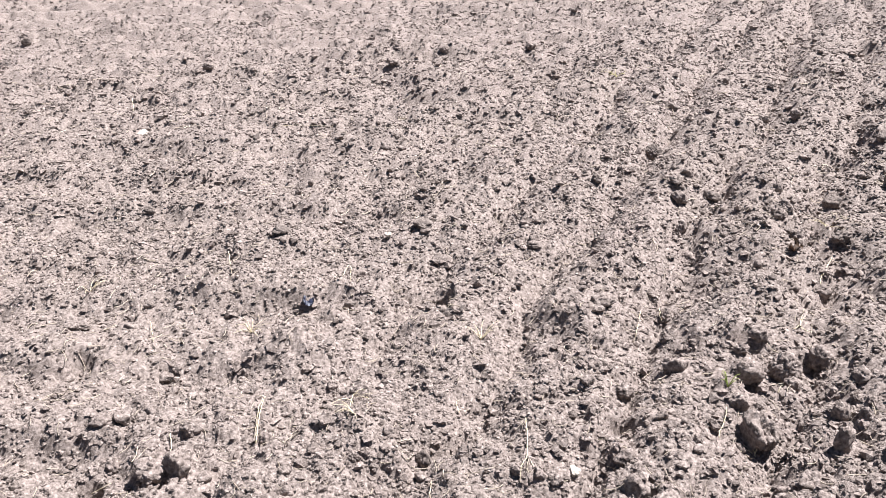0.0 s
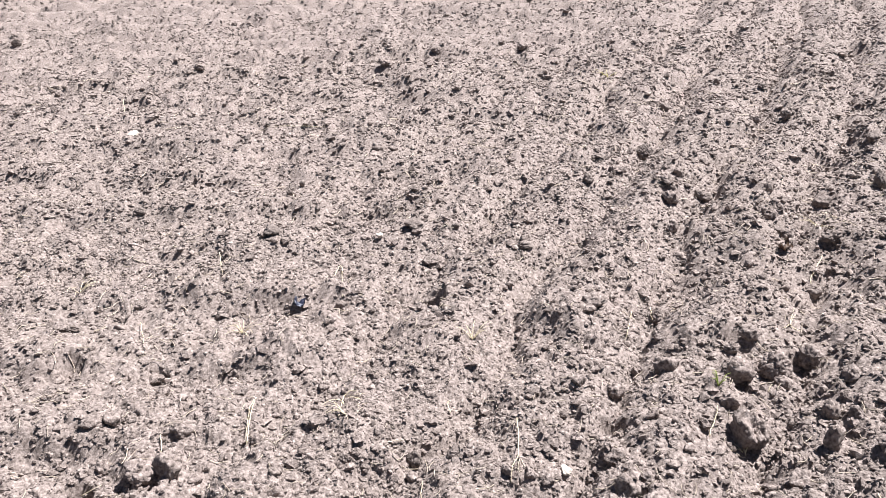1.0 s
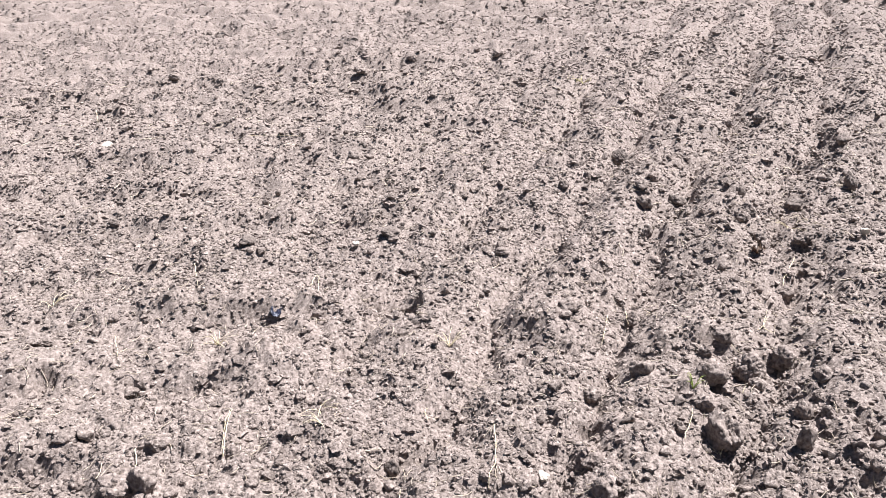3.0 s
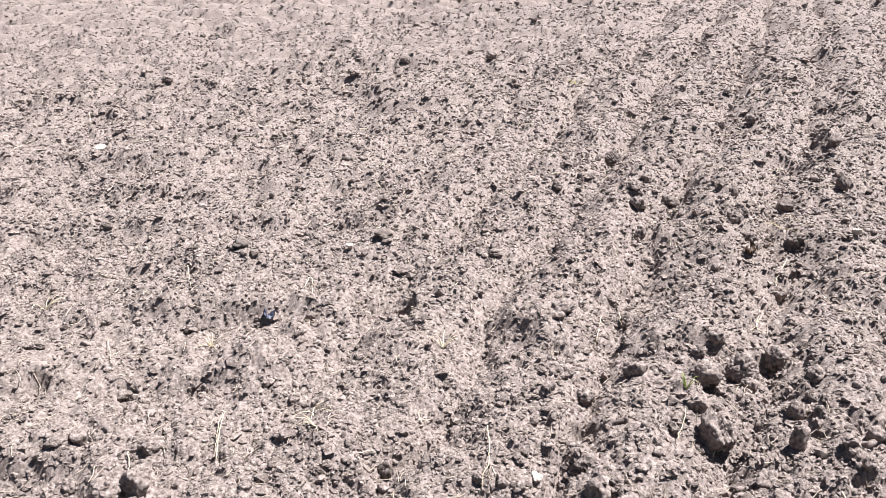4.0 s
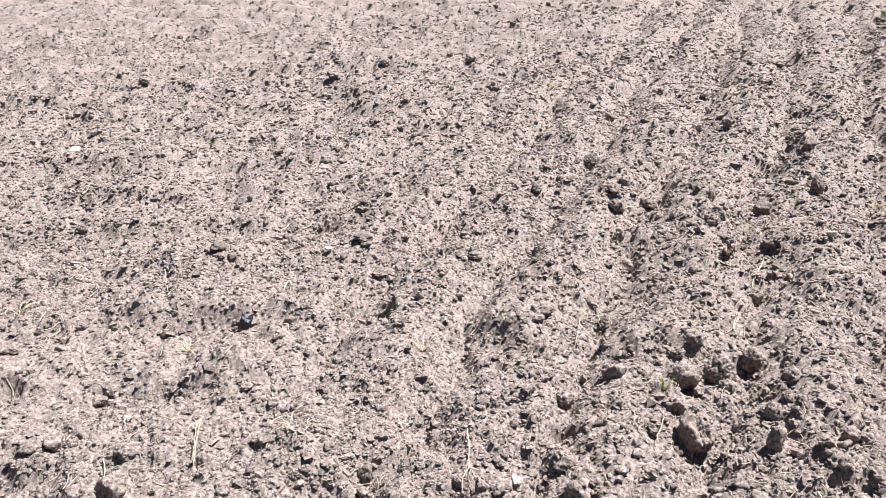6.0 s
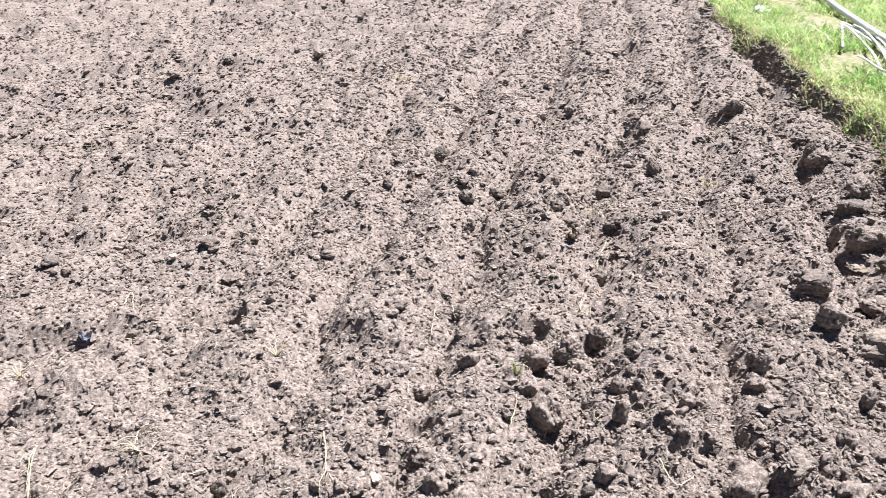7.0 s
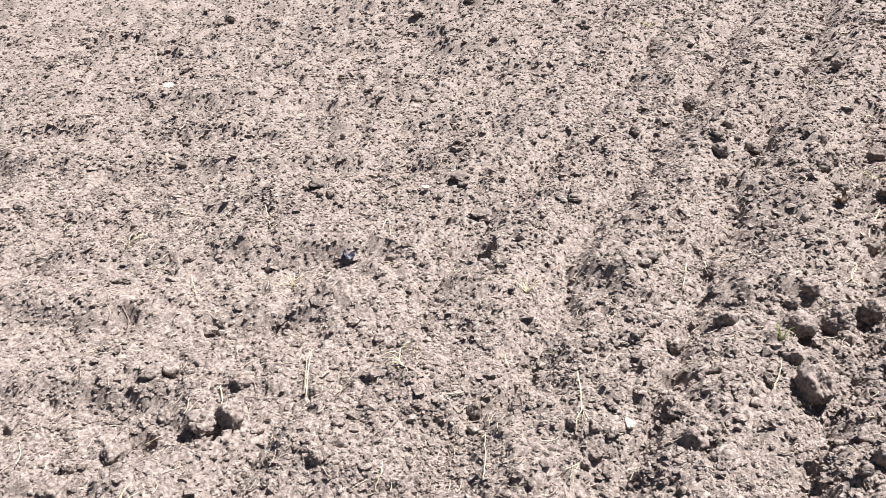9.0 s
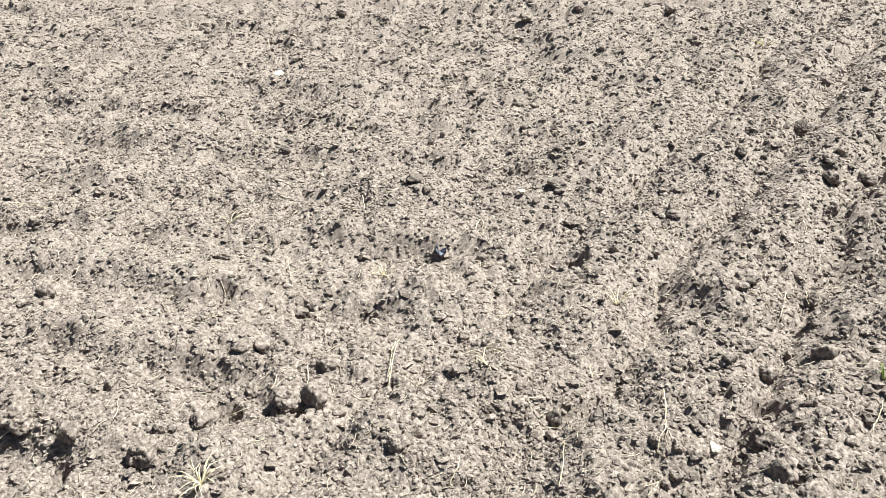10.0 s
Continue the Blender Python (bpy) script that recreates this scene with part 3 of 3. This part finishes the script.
straw([(-1.642, 1.387), (-1.602, 1.422), (-1.589, 1.440)])
straw([(-0.356, 1.770), (-0.359, 1.916), (-0.337, 1.902)])
straw([(-1.076, 1.645), (-1.014, 1.655)])
straw([(1.326, 2.589), (1.429, 2.744)])
straw([(-1.062, 4.525), (-0.934, 4.567), (-0.758, 4.546)])

tuft(-0.770, 2.348, straw_pale, "pale tuft of dry stubble lying on tilled soil", 12, 0.07)
tuft(-0.366, 1.927, straw_pale, "pale tuft of dry stubble lying on tilled soil", 7, 0.08)
tuft(-0.985, 1.279, straw_pale, "matted tuft of dry roots and stalks in the soil", 22, 0.075)
tuft(-0.337, 1.786, straw_pale, "pale tuft of dry stubble lying on tilled soil", 6, 0.09)
tuft(2.146, 3.172, straw_yellow, "yellowing grass tuft turned up in the soil", 12, 0.08)
tuft(0.743, 1.869, leaf_green, "small yellow-green sprout beside a large clod", 7, 0.045, 0.3)
tuft(1.499, 2.950, straw_pale, "pale tuft of dry stubble lying on tilled soil", 12, 0.10)
tuft(0.759, 1.664, straw_pale, "pale tuft of dry stubble lying under a large clod", 7, 0.05)
tuft(0.037, 2.203, straw_pale, "pale tuft of dry stubble lying on tilled soil", 8, 0.07)
tuft(-1.460, 2.645, straw_pale, "pale tuft of dry stubble lying on tilled soil", 8, 0.07)
tuft(1.073, 5.292, straw_yellow, "yellowing grass tuft in a furrow", 10, 0.10)


# ---- loose fibres over the soil ----
def fibres(count, seed):
    rng = np.random.default_rng(seed)
    y = 1.15 * (6.0 / 1.15) ** rng.random(count)
    x = -(0.85 * y + 0.4) + rng.random(count) * (0.85 * y + 0.4 + np.minimum(0.75 * y + 0.5, field_edge(y) - 0.1))
    a, s, bend = rng.random(count) * 6.28, (0.015 + 0.042 * rng.random(count)) * (0.8 + 0.1 * y), rng.uniform(-0.9, 0.9, count)
    w = (0.0006 + 0.0007 * rng.random(count)) * (0.7 + 0.25 * y)
    px, py = [x], [y]
    for k in range(4):
        a = a + bend * 0.35
        px.append(px[-1] + s / 4 * np.cos(a))
        py.append(py[-1] + s / 4 * np.sin(a))
    px, py = np.stack(px, 1), np.stack(py, 1)
    z = land(px.ravel(), py.ravel()).reshape(px.shape)
    z = np.maximum(z, z.mean(1)[:, None]) + 0.004 + 0.008 * rng.random((count, 1))
    sx, sy = (-np.sin(a) * w)[:, None], (np.cos(a) * w)[:, None]
    v = np.stack([np.stack([px - sx, py - sy, z], 2), np.stack([px + sx, py + sy, z], 2), np.stack([px, py, z + w[:, None] * 1.6], 2)], 2).reshape(-1, 3)
    one = np.array([(3 * k + j, 3 * k + (j + 1) % 3, 3 * k + 3 + (j + 1) % 3, 3 * k + 3 + j) for k in range(4) for j in range(3)])
    f = (one[None] + (np.arange(count) * 15)[:, None, None]).reshape(-1, 4)
    ob = new("root_fibres", sheet_mesh("root_fibres", v, f))
    ob.data.materials.append(fibre_pale)
    return tagged(ob, "thin pale dry rootlets and chaff strewn over soil", "root fibres", kind="stuff")


fibre_pale = material("dry_rootlets", [(0.35, (0.33, 0.27, 0.20)), (0.65, (0.50, 0.43, 0.34))], 40.0, 0.8, 0.0, island=0.25)
fibres(2000, 8)


# ---- bits of litter and stone ----
stone_pale = material("pale_stone", [(0.35, (0.40, 0.35, 0.29)), (0.65, (0.52, 0.46, 0.39))], 60.0, 0.7, 0.4, 200.0, 0.002)


def chip(name, x, y, wide, high, mat, label, category, seed, lift=0.006):
    me = clod_mesh(seed, 4, mat)
    me.name = name
    ob = new(name, me)
    ob.matrix_world = pose(x, y, height(x, y) + lift, 14, -8, seed * 37) @ Matrix.Diagonal((wide / 2, wide * 0.42, high / 2, 1))
    return tagged(ob, label, category)


chip("stone", 1.673, 2.719, 0.048, 0.036, stone_pale, "smooth pale flat stone lying on dark clods", "stone", 301, 0.012)
chip("stone", -0.318, 2.953, 0.034, 0.026, stone_pale, "small whitish stone chip lying on soil", "stone", 302, 0.012)
chip("stone", -1.912, 4.575, 0.085, 0.04, stone_pale, "pale flat stone lying beside a low ridge", "stone", 303, 0.015)
chip("stone", 0.257, 1.567, 0.040, 0.020, stone_pale, "small pale flat stone lying on soil", "stone", 304, 0.010)


def crumpled(name, x, y, wide, mat, label, category, seed, stand=0.4):
    """A scrap of thin sheet, creased and curled, with a little thickness."""
    rng = np.random.default_rng(seed)
    n = 9
    bm = bmesh.new()
    grid = [[None] * n for _ in range(n)]
    for i in range(n):
        for j in range(n):
            u, v = i / (n - 1) - 0.5, j / (n - 1) - 0.5
            r = 1 - 0.35 * abs(noise.noise(Vector((u * 3, v * 3, seed))))
            z = stand * wide * (0.5 * noise.noise(Vector((u * 3.2, v * 3.2, seed + 5))) + 0.35 * noise.noise(Vector((u * 7, v * 7, seed + 9))) + 1.2 * v * v)
            grid[i][j] = bm.verts.new((u * wide * r, v * wide * 0.75 * r, z))
    for i in range(n - 1):
        for j in range(n - 1):
            bm.faces.new((grid[i][j], grid[i + 1][j], grid[i + 1][j + 1], grid[i][j + 1]))
    bmesh.ops.solidify(bm, geom=bm.faces[:], thickness=0.0012)
    ob = part(name, bm, mat)
    ob.matrix_world = pose(x, y, height(x, y) + 0.012, 18, 6, seed * 31)
    return tagged(ob, label, category)


wrap_film = material("crumpled_film", [(0.50, (0.030, 0.034, 0.060)), (0.62, (0.42, 0.44, 0.50))], 45.0, 0.28, 0.2, 200.0, 0.002)
leaf_dry = material("dry_leaf", [(0.40, (0.045, 0.032, 0.030)), (0.68, (0.30, 0.20, 0.13))], 30.0, 0.6, 0.5, 150.0, 0.002)
crumpled("plastic_scrap", -0.585, 2.491, 0.060, wrap_film, "crumpled dark blue and white plastic scrap half buried", "plastic scrap", 3, 0.5)
crumpled("dead_leaf", 1.264, 2.713, 0.055, leaf_dry, "curled dark brown dead leaf standing on soil", "dead leaf", 6, 1.0)

bag_white = material("white_film", [(0.35, (0.78, 0.78, 0.78)), (0.65, (0.86, 0.86, 0.86))], 20.0, 0.22, 0.2, 100.0, 0.002)
crumpled("plastic_bag", 4.393, 6.180, 0.15, bag_white, "shiny white plastic scrap lying on the grass", "plastic scrap", 12, 0.5)

patch_soil = material("pale_patch_soil", [(0.35, (0.22, 0.182, 0.138)), (0.65, (0.30, 0.252, 0.195))], 30.0, 0.9, 0.5, 200.0, 0.002)


def silt_patch(x, y, long, wide, turn, seed):
    """A low smooth mound in a paler colour between clods."""
    me = clod_mesh(seed, 4, patch_soil)
    me.name = "silt_patch"
    ob = new("silt_patch", me)
    ob.matrix_world = pose(x, y, height(x, y) + 0.004, 0, 0, turn) @ Matrix.Diagonal((long / 2, wide / 2, 0.022, 1))
    return tagged(ob, "smooth pale low mound between dark clods", "silt patch", "silt patches")


silt_patch(2.270, 2.266, 0.13, 0.10, 20, 401)
silt_patch(2.250, 1.629, 0.20, 0.11, 10, 402)


# ---- the verge: pipe, drip tapes, hoses ----
pvc = material("grey_pvc", [(0.35, (0.50, 0.52, 0.56)), (0.65, (0.64, 0.66, 0.69))], 12.0, 0.38, 0.15, 90.0, 0.001, blotch=((0.42, 0.40, 0.36), 4.0, 0.5))
tape_grey = material("drip_tape", [(0.35, (0.40, 0.41, 0.42)), (0.65, (0.60, 0.60, 0.60))], 14.0, 0.40, 0.2, 120.0, 0.001, rand=0.15)
rubber = material("black_hose", [(0.35, (0.020, 0.020, 0.022)), (0.65, (0.045, 0.045, 0.048))], 20.0, 0.38, 0.2, 200.0, 0.001)


def pipeline():
    base = new("water_pipe")
    jx, jy = PIPE[2]
    base.location = (jx, jy, height(jx, jy) + 0.030)
    def at(x, y):
        return Vector((x - jx, y - jy, 0.4 * (height(x, y) - height(jx, jy))))
    (ax, ay), (bx, by), (nx_, ny_) = PIPE[0], PIPE[1], PIPE[3]
    far = [at(jx, jy), at(bx, by), at(ax, ay), at(2 * ax - bx + 0.05, 2 * ay - by), at(ax + 3.2 * (ax - bx), ay + 3.2 * (ay - by))]
    near = [at(jx, jy), at(nx_, ny_), at(2 * nx_ - jx, 2 * ny_ - jy), at(nx_ + 4 * (nx_ - jx), ny_ + 4 * (ny_ - jy))]
    way = at(bx, by).normalized()
    part("barrel", tube(smooth_line(far, 6), 0.025, 20), pvc, base)
    part("barrel", tube(smooth_line(near, 6), 0.025, 20), pvc, base)
    part("coupling", tube([way * -0.085, way * -0.083, way * 0.083, way * 0.085], 0.031, 20), pvc, base, "wider grey pipe coupling")
    part("branch", tube([Vector((0.0, 0.0, 0.012)), Vector((0.06, -0.02, 0.016)), Vector((0.08, -0.026, 0.018))], 0.016, 14), pvc, base, "short side branch of the pipe")
    return tagged(base, "long grey plastic water pipe lying on the grass verge", "pipe")


PIPE = [(4.85, 5.79), (4.27, 4.38), (3.99, 3.65), (3.84, 3.21)]
pipeline()


def hose(name, points, radius, mat, label, flat=1.0, ups=(0.02, 0.03)):
    rng = random.Random(len(bpy.data.objects))
    line = smooth_line([(x, y, height(x, y) + rng.uniform(*ups)) for x, y in points], 7)
    line = [p + Vector((0, 0, 0.004 * math.sin(0.7 * k))) for k, p in enumerate(line)]
    ob = part(name, tube(line, radius, 10, flat), mat)
    return tagged(ob, label, "hose", "hoses on the verge")


TAPE = "flattened pale grey drip tape lying on the verge"
BLACK = "black rubber hose lying on the verge"
hose("drip_tape", [(4.50, 5.34), (4.30, 4.72), (3.88, 4.03), (3.62, 3.65), (3.52, 3.37), (3.45, 3.17)], 0.0092, tape_grey, TAPE, 0.5)
hose("drip_tape", [(4.45, 5.23), (4.20, 4.55), (3.65, 3.74), (3.50, 3.45), (3.52, 3.22)], 0.0092, tape_grey, TAPE, 0.5, (0.035, 0.045))
hose("drip_tape", [(4.40, 5.06), (4.26, 4.71), (3.84, 4.03), (3.66, 3.76), (3.53, 3.53), (3.52, 3.25)], 0.0092, tape_grey, TAPE, 0.5, (0.05, 0.06))
hose("drip_tape", [(3.76, 3.84), (3.61, 3.53), (3.57, 3.28), (3.49, 3.06), (3.42, 2.87), (3.34, 2.67)], 0.0092, tape_grey, TAPE, 0.5, (0.045, 0.055))
hose("drip_tape", [(3.81, 4.28), (3.74, 3.98), (3.71, 3.80), (3.55, 3.54)], 0.0092, tape_grey, TAPE, 0.5, (0.06, 0.07))
hose("drip_tape", [(4.46, 5.27), (4.15, 4.86), (3.92, 4.56)], 0.0092, tape_grey, "short end of pale drip tape in the grass", 0.5, (0.04, 0.05))
hose("drip_tape", [(4.32, 5.50), (4.24, 5.27), (4.02, 4.81)], 0.007, tape_grey, "thin stray end of pale drip tape in the grass", 0.5, (0.03, 0.04))
hose("drip_tape", [(4.47, 5.30), (4.29, 4.83), (4.10, 4.40), (3.85, 4.03), (3.63, 3.69), (3.48, 3.39), (3.44, 3.19)], 0.0086, tape_grey, TAPE, 0.5, (0.03, 0.04))
hose("drip_tape", [(4.42, 5.21), (4.11, 4.58), (3.84, 4.11), (3.72, 3.91)], 0.0086, tape_grey, TAPE, 0.5, (0.02, 0.05))
hose("drip_tape", [(4.28, 4.68), (4.10, 4.33), (3.83, 3.89), (3.68, 3.66), (3.59, 3.37), (3.53, 3.13), (3.44, 2.88), (3.38, 2.71)], 0.0086, tape_grey, TAPE, 0.5, (0.05, 0.06))
hose("rubber_hose", [(4.39, 4.95), (4.30, 4.62), (4.01, 4.05), (3.94, 3.91)], 0.008, rubber, BLACK, 1.0, (0.02, 0.03))
hose("rubber_hose", [(3.68, 3.71), (3.65, 3.45), (3.65, 3.23), (3.64, 2.96)], 0.0095, rubber, BLACK, 1.0, (0.05, 0.06))
hose("rubber_hose", [(3.59, 3.30), (3.53, 3.10), (3.47, 2.92), (3.42, 2.75)], 0.009, rubber, BLACK, 1.0, (0.03, 0.04))


hose("rubber_hose", [(-6.60, 10.45), (-5.95, 10.66), (-5.35, 10.86), (-5.05, 11.02), (-4.90, 11.30)], 0.026, rubber, "thick black hose lying at the far side of the field", 1.0, (0.04, 0.05))
hose("drip_tape", [(-6.50, 10.22), (-5.80, 10.42), (-5.30, 10.58), (-4.95, 10.86)], 0.014, tape_grey, "pale drip tape lying at the far side of the field", 0.5, (0.03, 0.04))


# ---- grass ----
blade_mat = material("grass_blades", [(0.36, (0.150, 0.330, 0.070)), (0.64, (0.560, 0.630, 0.310)), (0.5, (0.335, 0.510, 0.150))], 6.0, 0.45, 0.0, island=0.40, blotch=((0.58, 0.53, 0.33), 4.5, 0.55))


def let_light_through(m, share):
    """Thin leaves: part of the light comes through from the far side."""
    n, l = m.node_tree.nodes, m.node_tree.links
    p, out = n["Principled BSDF"], n["Material Output"]
    glow = n.new("ShaderNodeBsdfTranslucent")
    l.new(p.inputs["Base Color"].links[0].from_socket, glow.inputs["Color"])
    mix = n.new("ShaderNodeMixShader")
    mix.inputs[0].default_value = share
    l.new(p.outputs[0], mix.inputs[1])
    l.new(glow.outputs[0], mix.inputs[2])
    l.new(mix.outputs[0], out.inputs["Surface"])


let_light_through(blade_mat, 0.5)
dry_blades = material("dry_grass_blades", [(0.35, (0.30, 0.25, 0.12)), (0.65, (0.52, 0.45, 0.26))], 9.0, 0.65, 0.0, island=0.30)
let_light_through(dry_blades, 0.35)


def bare(x, y):
    """Where the verge is trodden or covered, and little grows."""
    path = np.abs((x - 4.10) - 0.30 * (y - 4.0)) / 0.16
    return np.clip(1 - path, 0, 1) + np.clip(1 - np.hypot(x - 3.85, y - 4.45) / 0.22, 0, 1) + 0.9 * np.clip(1 - np.hypot(x - 5.6, (y - 4.9) * 0.6) / 0.5, 0, 1)


def grass(name, count, seed, reach, spread, heights, mat, label, border=0.7):
    """Blades in two bends, each with a way of its own, thick in some places and thin in others."""
    rng = np.random.default_rng(seed)
    n = count * 3
    y = rng.uniform(*reach, n)
    x = field_edge(y) - 0.09 + rng.random(n) ** 1.15 * spread
    thick = 0.75 + 0.45 * wave(x, y, 0.28, 95) + 0.4 * wave(x, y, 0.09, 96) - 1.1 * bare(x, y) - border * np.clip(1 - (x - field_edge(y) + 0.09) / 0.12, 0, 1)
    keep = rng.random(n) < thick
    x, y, thick = x[keep][:count], y[keep][:count], thick[keep][:count]
    n = len(x)
    tall = (heights[0] + (heights[1] - heights[0]) * rng.random(n) ** 1.6) * (0.55 + 0.55 * np.clip(thick, 0, 1.2))
    a, lean = rng.random(n) * 6.28 + 0.8 * wave(x, y, 0.2, 97), tall * (0.5 + 1.4 * rng.random(n))
    b = rng.random(n) * 6.28
    w = 0.0015 + 0.0024 * rng.random(n)
    root = np.stack([x, y, land(x, y) - 0.004], 1)
    side = np.stack([np.cos(b) * w, np.sin(b) * w, 0 * w], 1)
    mid = root + np.stack([np.cos(a) * lean * 0.35, np.sin(a) * lean * 0.35, tall * 0.66], 1)
    tip = root + np.stack([np.cos(a) * lean, np.sin(a) * lean, tall * (0.75 + 0.3 * rng.random(n))], 1)
    v = np.stack([root - side, root + side, mid - side * 0.8, mid + side * 0.8, tip], 1).reshape(-1, 3)
    k = (np.arange(n) * 5)[:, None]
    f = np.concatenate([k + np.array([[0, 1, 3]]), k + np.array([[0, 3, 2]]), k + np.array([[2, 3, 4]])])
    ob = new(name, sheet_mesh(name, v, f))
    ob.data.materials.append(mat)
    return tagged(ob, label, "grass", kind="stuff")


GREEN = "short yellow-green grass growing on the verge"
grass("grass", 70000, 9, (1.2, 8.5), 3.4, (0.025, 0.095), blade_mat, GREEN)
grass("grass", 6000, 10, (-2.5, 1.2), 3.4, (0.025, 0.095), blade_mat, GREEN)
grass("dry_grass", 5000, 11, (1.6, 7.5), 2.6, (0.03, 0.11), dry_blades, "dry straw-coloured blades between the green grass")
grass("bank_grass", 800, 12, (1.7, 6.5), 0.14, (0.03, 0.09), dry_blades, "dry stalks and roots hanging over the cut bank", 0.0)
